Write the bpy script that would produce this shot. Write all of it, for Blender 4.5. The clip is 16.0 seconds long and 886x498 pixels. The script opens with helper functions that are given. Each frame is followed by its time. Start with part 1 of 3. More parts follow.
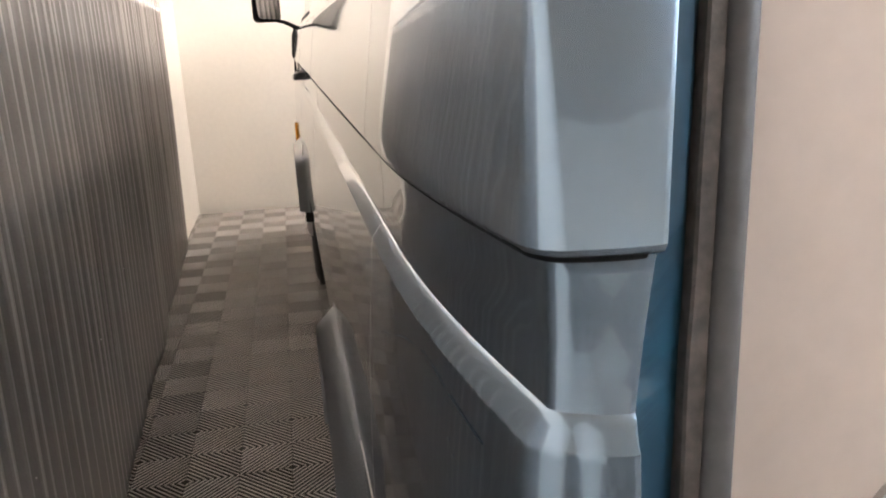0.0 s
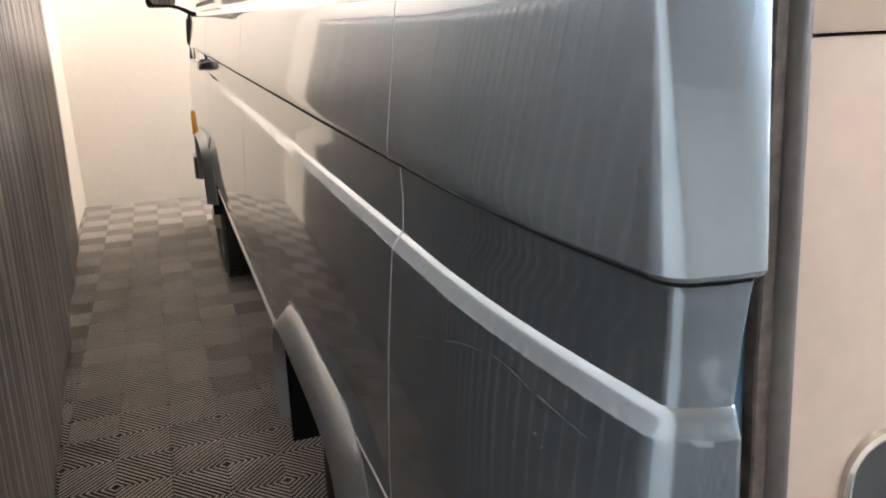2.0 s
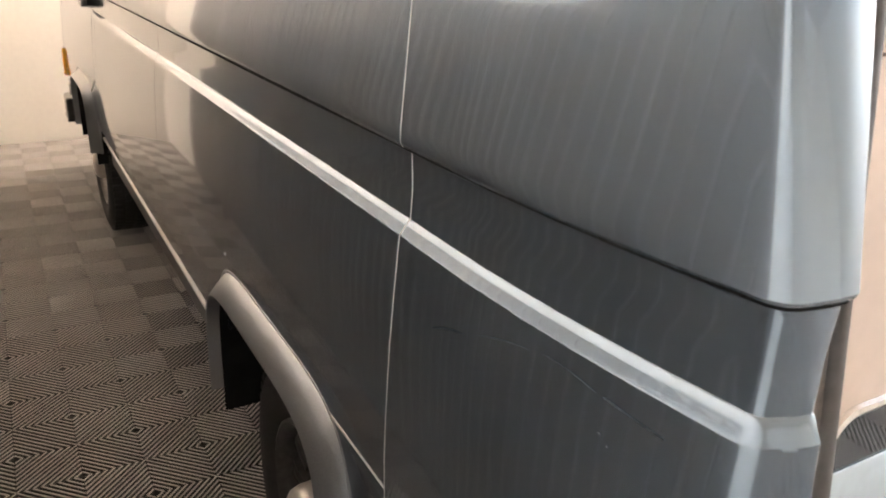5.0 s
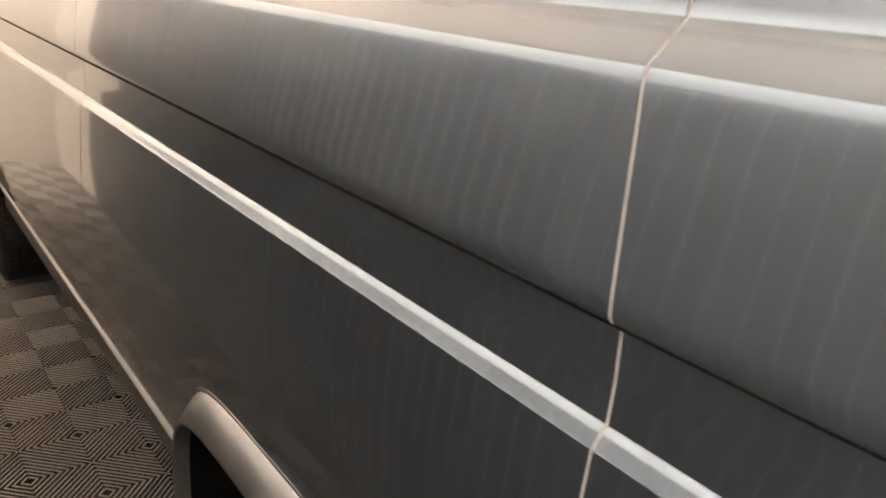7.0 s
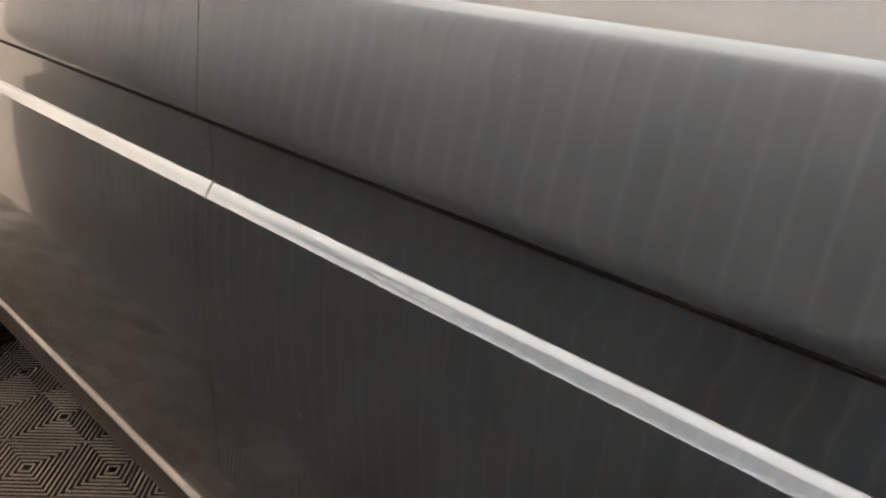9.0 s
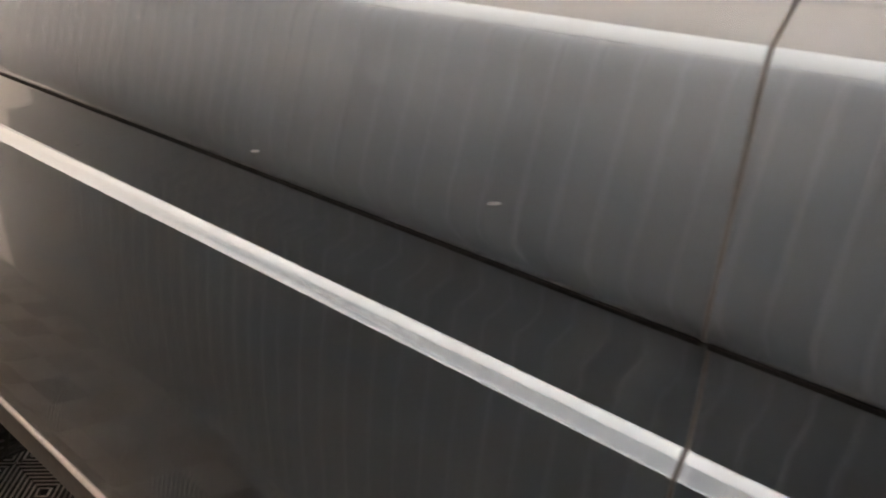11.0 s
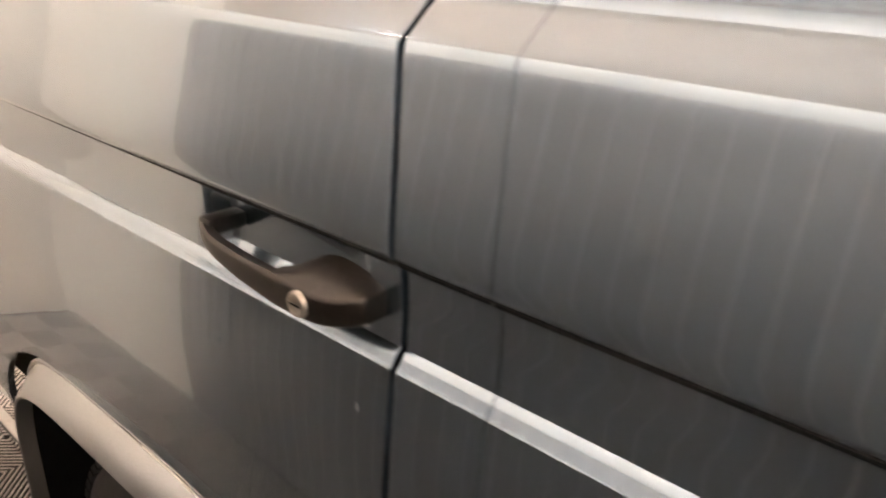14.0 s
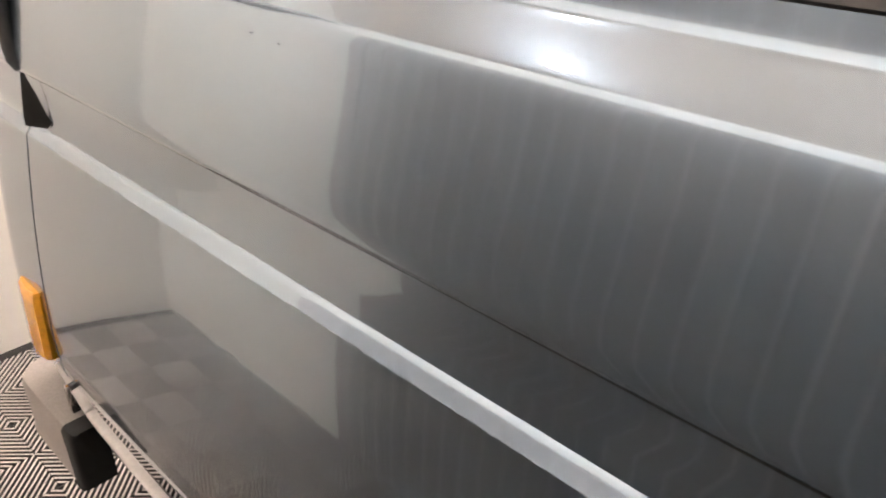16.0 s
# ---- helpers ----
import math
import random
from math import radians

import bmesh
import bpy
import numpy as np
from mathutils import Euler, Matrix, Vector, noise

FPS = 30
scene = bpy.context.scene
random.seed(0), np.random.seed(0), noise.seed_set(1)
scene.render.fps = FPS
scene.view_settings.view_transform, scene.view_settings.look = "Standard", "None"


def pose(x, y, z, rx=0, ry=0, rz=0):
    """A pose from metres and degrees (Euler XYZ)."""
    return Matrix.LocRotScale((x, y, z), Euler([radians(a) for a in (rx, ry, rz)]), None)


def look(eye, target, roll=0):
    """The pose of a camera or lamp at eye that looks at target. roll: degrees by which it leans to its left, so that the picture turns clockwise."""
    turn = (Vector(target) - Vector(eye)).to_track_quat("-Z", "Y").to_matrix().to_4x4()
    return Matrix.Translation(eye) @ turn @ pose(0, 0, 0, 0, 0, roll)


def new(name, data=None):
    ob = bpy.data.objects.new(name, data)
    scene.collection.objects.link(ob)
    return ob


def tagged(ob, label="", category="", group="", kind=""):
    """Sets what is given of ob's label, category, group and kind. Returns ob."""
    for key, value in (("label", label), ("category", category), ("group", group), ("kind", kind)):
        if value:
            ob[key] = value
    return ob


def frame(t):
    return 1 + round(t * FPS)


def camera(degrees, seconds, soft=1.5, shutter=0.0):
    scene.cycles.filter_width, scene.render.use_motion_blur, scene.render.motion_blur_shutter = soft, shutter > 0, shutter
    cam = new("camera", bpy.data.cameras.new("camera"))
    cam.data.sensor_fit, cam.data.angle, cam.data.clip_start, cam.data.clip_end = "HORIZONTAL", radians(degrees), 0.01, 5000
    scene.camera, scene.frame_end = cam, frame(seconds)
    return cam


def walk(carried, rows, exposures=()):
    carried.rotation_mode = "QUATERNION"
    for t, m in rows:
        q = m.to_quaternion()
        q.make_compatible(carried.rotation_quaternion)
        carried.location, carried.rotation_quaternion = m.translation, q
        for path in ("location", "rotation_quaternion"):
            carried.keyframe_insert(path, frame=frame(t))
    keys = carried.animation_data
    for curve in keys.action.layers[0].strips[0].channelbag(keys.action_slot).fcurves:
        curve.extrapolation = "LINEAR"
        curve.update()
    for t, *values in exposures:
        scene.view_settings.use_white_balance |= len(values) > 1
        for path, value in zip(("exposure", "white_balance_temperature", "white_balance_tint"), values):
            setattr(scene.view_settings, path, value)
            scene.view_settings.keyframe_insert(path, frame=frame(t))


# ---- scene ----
cam = camera(59.54, 16.0, soft=1.9, shutter=0.4)
PATH = [
    (0, (-0.069, -0.297, 1.206), (0.292, 1.597, 0.675), -2.6),
    (0.5, (-0.064, -0.286, 1.209), (0.307, 1.609, 0.691), -2.8),
    (1, (-0.102, -0.292, 1.218), (0.313, 1.594, 0.698), -2.6),
    (1.5, (-0.156, -0.308, 1.233), (0.38, 1.539, 0.686), -2.1),
    (2, (-0.209, -0.311, 1.252), (0.435, 1.490, 0.668), -1.7),
    (2.5, (-0.273, -0.293, 1.261), (0.443, 1.474, 0.659), -0.3),
    (3, (-0.345, -0.284, 1.263), (0.486, 1.426, 0.643), 1.0),
    (3.5, (-0.384, -0.294, 1.281), (0.542, 1.359, 0.641), 1.7),
    (3.7, (-0.388, -0.298, 1.284), (0.574, 1.331, 0.637), 1.9),
    (5.8, (-0.303, -0.144, 1.316), (0.605, 1.471, 0.563), 2.0),
    (6, (-0.309, -0.110, 1.326), (0.625, 1.488, 0.568), 1.6),
    (6.5, (-0.327, 0.021, 1.312), (0.73, 1.570, 0.617), 3.4),
    (7, (-0.355, 0.147, 1.316), (0.798, 1.632, 0.634), 3.6),
    (7.5, (-0.351, 0.301, 1.334), (0.81, 1.741, 0.573), 0.7),
    (8, (-0.369, 0.633, 1.346), (0.849, 1.991, 0.527), 0.6),
    (8.5, (-0.377, 0.794, 1.333), (0.884, 2.125, 0.534), 1.4),
    (9, (-0.406, 1.040, 1.33), (0.915, 2.307, 0.523), 2.1),
    (11.5, (-0.366, 1.807, 1.314), (1.053, 2.972, 0.521), 2.9),
    (12, (-0.364, 1.979, 1.308), (1.031, 3.224, 0.598), 3.1),
    (12.5, (-0.365, 2.232, 1.33), (1.019, 3.431, 0.527), 1.6),
    (13, (-0.389, 2.390, 1.34), (0.997, 3.604, 0.561), 1.3),
    (13.5, (-0.386, 2.574, 1.334), (0.993, 3.793, 0.551), 1.6),
    (14, (-0.359, 2.765, 1.342), (1.011, 3.997, 0.565), 1.3),
    (14.5, (-0.365, 2.935, 1.319), (1.033, 4.176, 0.608), 3.1),
    (15, (-0.352, 3.089, 1.373), (0.949, 4.310, 0.469), -1.5),
    (15.5, (-0.337, 3.259, 1.382), (0.955, 4.475, 0.458), -0.9),
    (16, (-0.309, 3.411, 1.393), (0.935, 4.631, 0.411), -0.2),
]
EXPOSURE = [
    (0.0, 0.15, 6250, 13.5), (2.0, 0.32, 6350, 13.5), (3.7, 0.54, 6450, 14.5), (6.0, 0.55, 7200, 17.5), (9.2, 0.52, 7100, 18.5), (11.5, 0.53, 7000, 20), (13.0, 0.66, 7100, 20), (14.5, 0.68, 6900, 19), (16.0, 0.62, 6350, 17),
]
walk(cam, [(t, look(eye, target, roll)) for t, eye, target, roll in PATH], EXPOSURE)

# ---- plan, in metres: the van's flank lies in x = 0, its tail in y = 0, its nose ahead ----
Z_LB, Z_LT, Z_GU, Z_SH = 1.0203, 1.0339, 1.112, 1.268
Y_Q, Y_M, Y_B, Y_D, Y_DF, Y_NOSE = 0.43, 1.806, 2.914, 3.007, 4.36, 4.60
WIDTH = 1.84
REAR_AXLE, FRONT_AXLE = 0.86, 3.48
ROOM_LEFT, ROOM_RIGHT, ROOM_BACK, ROOM_FRONT, ROOM_H = -0.785, 3.60, -3.40, 5.535, 2.75

# ---- world and lamps ----
world = bpy.data.worlds.new("world")
scene.world = world
world.use_nodes = True
world.node_tree.nodes["Background"].inputs[0].default_value = (0.9, 0.85, 0.8, 1)
world.node_tree.nodes["Background"].inputs[1].default_value = 0.02

LAMP_WARM = (1.0, 0.89, 0.79)
LAMP_COOL = (0.78, 0.885, 1.0)
LAMP_POWER = 60.0


# ---- materials ----
def material(name, base, rough=0.5, metal=0.0, coat=0.0, coat_rough=0.03, grain=0.0, grain_scale=60.0,
             bump=0.0, bump_scale=200.0, blotch=0.0, blotch_scale=3.0, spec=0.5, emit=0.0, rough_var=0.0):
    m = bpy.data.materials.new(name)
    m.use_nodes = True
    nt = m.node_tree
    n, l = nt.nodes, nt.links
    b = n["Principled BSDF"]
    b.inputs["Base Color"].default_value = (*base, 1)
    b.inputs["Roughness"].default_value = rough
    b.inputs["Metallic"].default_value = metal
    b.inputs["Specular IOR Level"].default_value = spec
    b.inputs["Coat Weight"].default_value = coat
    b.inputs["Coat Roughness"].default_value = coat_rough
    if emit:
        b.inputs["Emission Color"].default_value = (*base, 1)
        b.inputs["Emission Strength"].default_value = emit
    co = n.new("ShaderNodeTexCoord")
    color = None
    for amount, scale, detail in ((grain, grain_scale, 6.0), (blotch, blotch_scale, 4.0)):
        if amount:
            t = n.new("ShaderNodeTexNoise")
            t.inputs["Scale"].default_value = scale
            t.inputs["Detail"].default_value = detail
            l.new(co.outputs["Object"], t.inputs["Vector"])
            ramp = n.new("ShaderNodeMapRange")
            ramp.inputs[1].default_value, ramp.inputs[2].default_value = 0.3, 0.7
            ramp.inputs[3].default_value, ramp.inputs[4].default_value = 1 - amount, 1 + amount
            l.new(t.outputs["Fac"], ramp.inputs[0])
            mix = n.new("ShaderNodeMix")
            mix.data_type, mix.blend_type = "RGBA", "MULTIPLY"
            mix.inputs[0].default_value = 1
            if color is None:
                mix.inputs[6].default_value = (*base, 1)
            else:
                l.new(color, mix.inputs[6])
            l.new(ramp.outputs[0], mix.inputs[7])
            color = mix.outputs[2]
    if color is not None:
        l.new(color, b.inputs["Base Color"])
    if rough_var:
        t = n.new("ShaderNodeTexNoise")
        t.inputs["Scale"].default_value = 9.0
        t.inputs["Detail"].default_value = 8.0
        l.new(co.outputs["Object"], t.inputs["Vector"])
        ramp = n.new("ShaderNodeMapRange")
        ramp.inputs[1].default_value, ramp.inputs[2].default_value = 0.35, 0.7
        ramp.inputs[3].default_value, ramp.inputs[4].default_value = rough, rough + rough_var
        l.new(t.outputs["Fac"], ramp.inputs[0])
        l.new(ramp.outputs[0], b.inputs["Roughness"])
    if bump:
        t = n.new("ShaderNodeTexNoise")
        t.inputs["Scale"].default_value = bump_scale
        t.inputs["Detail"].default_value = 4.0
        l.new(co.outputs["Object"], t.inputs["Vector"])
        bp = n.new("ShaderNodeBump")
        bp.inputs["Strength"].default_value = 1.0
        bp.inputs["Distance"].default_value = bump
        l.new(t.outputs["Fac"], bp.inputs["Height"])
        l.new(bp.outputs[0], b.inputs["Normal"])
        if coat:
            l.new(bp.outputs[0], b.inputs["Coat Normal"])
    return m


PAINT = material("grey_metallic_paint", (0.170, 0.231, 0.291), rough=0.25, metal=0.90, coat=1.0, coat_rough=0.04,
                 grain=0.035, grain_scale=900, blotch=0.04, blotch_scale=5, bump=0.000006, bump_scale=40)
PAINT.node_tree.nodes["Principled BSDF"].inputs["Specular Tint"].default_value = (0.8, 0.82, 0.84, 1)
PAINT.node_tree.nodes["Principled BSDF"].inputs["Coat IOR"].default_value = 1.75
FLARE = material("grey_satin_trim", (0.25, 0.26, 0.27), rough=0.28, metal=0.9, coat=0.4, coat_rough=0.12, grain=0.08, grain_scale=500, bump=0.00008, bump_scale=600)
JAMB = material("dark_teal_jamb_paint", (0.003, 0.030, 0.052), rough=0.45, coat=0.3, coat_rough=0.2, blotch=0.3, blotch_scale=25)
RUBBER = material("black_rubber", (0.022, 0.021, 0.02), rough=0.55, grain=0.3, grain_scale=150, bump=0.0004, bump_scale=120)
TAIL_RUBBER = material("grey_black_rubber", (0.06, 0.055, 0.052), rough=0.55, grain=0.15, grain_scale=90, bump=0.0003, bump_scale=150)
SEALANT = material("worn_brown_seal", (0.066, 0.053, 0.045), rough=0.7, grain=0.5, grain_scale=90, bump=0.0006, bump_scale=250)
BLACK_PLASTIC = material("black_plastic", (0.010, 0.0095, 0.009), rough=0.5, spec=0.3, grain=0.15, grain_scale=300, bump=0.0001, bump_scale=500)
BRONZE_PLASTIC = material("worn_brown_black_handle", (0.019, 0.0155, 0.0135), rough=0.33, metal=0.35, grain=0.25, grain_scale=200, bump=0.0001, bump_scale=400)
CHROME = material("chrome", (0.62, 0.60, 0.57), rough=0.16, metal=1.0, grain=0.1, grain_scale=80)
STEEL = material("brushed_lock_steel", (0.55, 0.52, 0.48), rough=0.34, metal=1.0, grain=0.25, grain_scale=200, bump=0.0002, bump_scale=200)
SILVER = material("silver_wheel_cap", (0.62, 0.58, 0.52), rough=0.34, metal=0.7, grain=0.1, grain_scale=60)
DULL_ALLOY = material("dull_alloy", (0.13, 0.12, 0.11), rough=0.4, metal=0.7, grain=0.2, grain_scale=60)
SHADED_ALLOY = material("shaded_alloy", (0.055, 0.052, 0.05), rough=0.45, metal=0.6, grain=0.3, grain_scale=60)
TYRE = material("tyre_rubber", (0.018, 0.017, 0.016), rough=0.7, grain=0.3, grain_scale=70, bump=0.0006, bump_scale=300)
DARK = material("dark_underseal", (0.006, 0.006, 0.006), rough=0.85, spec=0.15, grain=0.4, grain_scale=30)
CREAM = material("cream_laminate", (0.60, 0.492, 0.42), rough=0.45, grain=0.03, grain_scale=40, blotch=0.04, blotch_scale=3)
WALL = material("white_wall_paint", (0.80, 0.77, 0.71), rough=0.75, grain=0.02, grain_scale=30, blotch=0.03, blotch_scale=1.2, bump=0.0004, bump_scale=90)
CEIL = material("warm_white_ceiling_paint", (0.623, 0.541, 0.459), rough=0.8, grain=0.03, grain_scale=20, blotch=0.05, blotch_scale=1.0)
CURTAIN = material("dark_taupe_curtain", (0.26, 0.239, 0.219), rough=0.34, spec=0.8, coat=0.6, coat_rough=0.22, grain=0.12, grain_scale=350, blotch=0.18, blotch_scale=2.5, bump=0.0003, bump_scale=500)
# curtain cloth again, with the light on the pleat crests put into its colour
PLEAT_EDGE = material("lit_pleat_edge", (0.43, 0.40, 0.372), rough=0.30, spec=0.8, grain=0.1, grain_scale=300)
CURTAIN.node_tree.nodes["Principled BSDF"].inputs["Coat IOR"].default_value = 2.0
# one floor plastic in two tones: rib tops as lit, flanks as shaded
RIB_TOP = material("lit_floor_rib", (0.47, 0.438, 0.408), rough=0.29, spec=0.5, grain=0.12, grain_scale=150, blotch=0.12, blotch_scale=1.9, rough_var=0.06)
RIB = material("shaded_floor_plastic", (0.03, 0.0275, 0.025), rough=0.5, spec=0.5, grain=0.15, grain_scale=120, blotch=0.15, blotch_scale=1.7, rough_var=0.2)
SUBFLOOR = material("dark_subfloor", (0.02, 0.019, 0.018), rough=0.9, grain=0.3, grain_scale=20)
AMBER = material("amber_lens", (0.90, 0.40, 0.015), rough=0.22, coat=0.6, grain=0.1, grain_scale=120)
BUMPER = material("grey_brown_bumper_plastic", (0.27, 0.245, 0.23), rough=0.45, grain=0.1, grain_scale=200, bump=0.0001, bump_scale=500)
BUMPER_DARK = material("dark_sill_paint", (0.09, 0.085, 0.08), rough=0.5, grain=0.15, grain_scale=60)
VALANCE = material("grey_valance_paint", (0.16, 0.15, 0.145), rough=0.38, coat=0.3, coat_rough=0.15, grain=0.08, grain_scale=90, blotch=0.12, blotch_scale=6)
PALE_BLUE = material("pale_blue_plastic", (0.42, 0.50, 0.54), rough=0.4, grain=0.05)
MIRROR = material("mirror_silver", (0.85, 0.86, 0.86), rough=0.02, metal=1.0)
DIFFUSER = material("lamp_diffuser", LAMP_WARM, rough=0.5, emit=LAMP_POWER * 2.7)
BRIGHT_DIFFUSER = material("bright_lamp_diffuser", LAMP_WARM, rough=0.5, emit=LAMP_POWER * 2.1)
REAR_DIFFUSER = material("rear_lamp_diffuser", LAMP_WARM, rough=0.5, emit=LAMP_POWER * 1.25)
SPOT_LENS = material("spot_lens", LAMP_WARM, rough=0.3, emit=3.5)
LAMP_FRAME = material("white_lamp_frame", (0.7, 0.7, 0.68), rough=0.4, grain=0.03)
JOINT = material("grey_joint_filler", (0.06, 0.058, 0.056), rough=0.5, grain=0.15, grain_scale=200)
SEAM = material("pale_seam_filler", (0.46, 0.445, 0.43), rough=0.5, grain=0.15, grain_scale=200)
# near-white in place of the highlight along the rolled edges
EDGE = material("lit_sill_edge", (0.62, 0.60, 0.58), rough=0.3, grain=0.08, grain_scale=120, coat=0.4)
COOL_DIFFUSER = material("cool_lamp_diffuser", LAMP_COOL, rough=0.5, emit=LAMP_POWER * 3.7)
SCUFF = material("faint_scuff", (0.215, 0.265, 0.310), rough=0.3, metal=0.9, coat=0.8, coat_rough=0.08, grain=0.3, grain_scale=400)
LINT = material("white_lint", (0.62, 0.60, 0.57), rough=0.9, grain=0.2, grain_scale=300)
FLECK = material("pale_paint_fleck", (0.20, 0.22, 0.24), rough=0.5, grain=0.2, grain_scale=300)

GLASS = bpy.data.materials.new("tinted_glass")
GLASS.use_nodes = True
_b = GLASS.node_tree.nodes["Principled BSDF"]
_b.inputs["Base Color"].default_value = (0.03, 0.035, 0.04, 1)
_b.inputs["Roughness"].default_value = 0.03
_b.inputs["Specular IOR Level"].default_value = 0.6


# ---- mesh helpers ----
BAY = 0.13


def bay(y):
    """The plan's lengths ahead of the middle joint, with the middle bay drawn out to its true length."""
    return y + BAY * max(0.0, min(1.0, (y - 1.95) / 0.85))


def part(name, bm, mat, parent=None, label="", smooth=40.0):
    bmesh.ops.recalc_face_normals(bm, faces=bm.faces[:])
    for v in bm.verts:
        v.co.y = bay(v.co.y)
    me = bpy.data.meshes.new(name)
    bm.to_mesh(me)
    bm.free()
    me.materials.append(mat)
    if smooth:
        for p in me.polygons:
            p.use_smooth = True
        me.set_sharp_from_angle(angle=radians(smooth))
    ob = new(name, me)
    if parent is not None:
        ob.parent = parent
    if label:
        ob["label"] = label
    return ob


def thing(name, label, category, at=(0, 0, 0), group="", kind=""):
    ob = new(name)
    ob.location = at
    return tagged(ob, label, category, group, kind)


def box(bm, lo, hi, bevel=0.0, seg=2):
    c = [(a + b) / 2 for a, b in zip(lo, hi)]
    s = [abs(b - a) for a, b in zip(lo, hi)]
    made = bmesh.ops.create_cube(bm, size=1, matrix=Matrix.Translation(c) @ Matrix.Diagonal((*s, 1)))
    if bevel:
        edges = {e for v in made["verts"] for e in v.link_edges}
        bmesh.ops.bevel(bm, geom=list(edges), offset=bevel, segments=seg, affect="EDGES", profile=0.5)
    return bm


def boxed(lo, hi, bevel=0.0, seg=2):
    return box(bmesh.new(), lo, hi, bevel, seg)


def grid(bm, rows, close=False):
    """Quads between rows of points, each row as long as the other."""
    vs = [[bm.verts.new(p) for p in row] for row in rows]
    for a, b in zip(vs, vs[1:]):
        n = len(a)
        for i in range(n if close else n - 1):
            j = (i + 1) % n
            bm.faces.new((a[i], a[j], b[j], b[i]))
    return vs


def lathe(bm, profile, axis_x, cy, cz, n=64):
    """Turns (offset along x, radius) about an axle that runs along x."""
    rows = [[(axis_x + dx, cy + r * math.cos(2 * math.pi * k / n), cz + r * math.sin(2 * math.pi * k / n)) for k in range(n)] for dx, r in profile]
    return grid(bm, rows, close=True)


def tube(bm, path, radius, n=10, flat=1.0):
    rows = []
    for i, p in enumerate(path):
        p = Vector(p)
        d = (Vector(path[min(i + 1, len(path) - 1)]) - Vector(path[max(i - 1, 0)])).normalized()
        side = d.cross(Vector((0, 0, 1))).normalized() if abs(d.z) < 0.95 else Vector((1, 0, 0))
        up = side.cross(d)
        r = radius[i] if isinstance(radius, (list, tuple)) else radius
        rows.append([p + side * r * math.cos(2 * math.pi * k / n) + up * r * flat * math.sin(2 * math.pi * k / n) for k in range(n)])
    vs = grid(bm, rows, close=True)
    for end in (vs[0], vs[-1]):
        bm.faces.new(end)


# ---- the room ----
def slab(name, lo, hi, mat, label, category):
    return tagged(part(name, boxed(lo, hi), mat, smooth=0), label, category, kind="structure")


RL, RR, RB, RF, RH = ROOM_LEFT, ROOM_RIGHT, ROOM_BACK, ROOM_FRONT, ROOM_H
floor = slab("floor", (RL - 0.2, RB - 0.2, -0.12), (RR + 0.2, RF + 0.2, -0.016), SUBFLOOR, "dark subfloor under interlocking ribbed plastic tiles", "floor")
slab("wall_left", (RL - 0.15, RB, -0.016), (RL, RF, RH), WALL, "plain white painted side wall behind the curtain", "wall")
slab("wall_front", (RL - 0.15, RF, -0.016), (RR + 0.15, RF + 0.15, RH), WALL, "plain white painted end wall ahead of the van", "wall")
slab("wall_right", (RR, RB, -0.016), (RR + 0.15, RF, RH), WALL, "plain white painted far side wall", "wall")
slab("wall_back", (RL - 0.15, RB - 0.15, -0.016), (RR + 0.15, RB, RH), WALL, "plain white painted wall behind the van", "wall")
slab("ceiling", (RL - 0.15, RB - 0.15, RH), (RR + 0.15, RF + 0.15, RH + 0.12), CEIL, "plain warm white painted ceiling with unseen tube lamps added below it", "ceiling")


# unseen tube lamps, added and tuned for the room's overall light
def added_batten(x, y, length, along=True, glow=None, drop=0.26):
    lamp = thing("added_batten", "unseen long white batten lamp with one lit tube, added to light the room", "ceiling light", (x, y, RH), group="ceiling battens")
    h = length / 2

    def lay(lo, hi):
        return (lo, hi) if along else ((lo[1], lo[0], lo[2]), (hi[1], hi[0], hi[2]))
    part("housing", boxed(*lay((-0.014, -h, -0.04 - drop), (0.014, h, -drop)), 0.004), LAMP_FRAME, lamp)
    tb = bmesh.new()
    ends = (-h + 0.03, h - 0.03)
    tube(tb, [((0, e) if along else (e, 0)) + (-0.066 - drop,) for e in ends], 0.025, 16)
    part("tube", tb, glow or DIFFUSER, lamp, smooth=60)
    for e in (-1, 1):
        part("end_cap", boxed(*lay((-0.03, e * (h - 0.015) - 0.015, -0.096 - drop), (0.03, e * (h - 0.015) + 0.015, -0.036 - drop)), 0.006), LAMP_FRAME, lamp)
        rod = bmesh.new()
        o = e * (h - 0.2)
        tube(rod, [((0, o) if along else (o, 0)) + (z,) for z in (-drop, 0.0)], 0.005, 8)
        part("rod", rod, LAMP_FRAME, lamp)


added_batten(0.95, 4.0, 1.5)
added_batten(1.6, 5.15, 1.6, along=False)
added_batten(0.72, 0.35, 1.7, glow=REAR_DIFFUSER)
added_batten(1.05, 2.2, 1.7, glow=BRIGHT_DIFFUSER)
# added cool pair, out of view, to brighten the tail end
for x, y, along in ((2.2, -0.2, True), (3.1, -0.2, True)):
    added_batten(x, y, 1.6, along=along, glow=COOL_DIFFUSER)

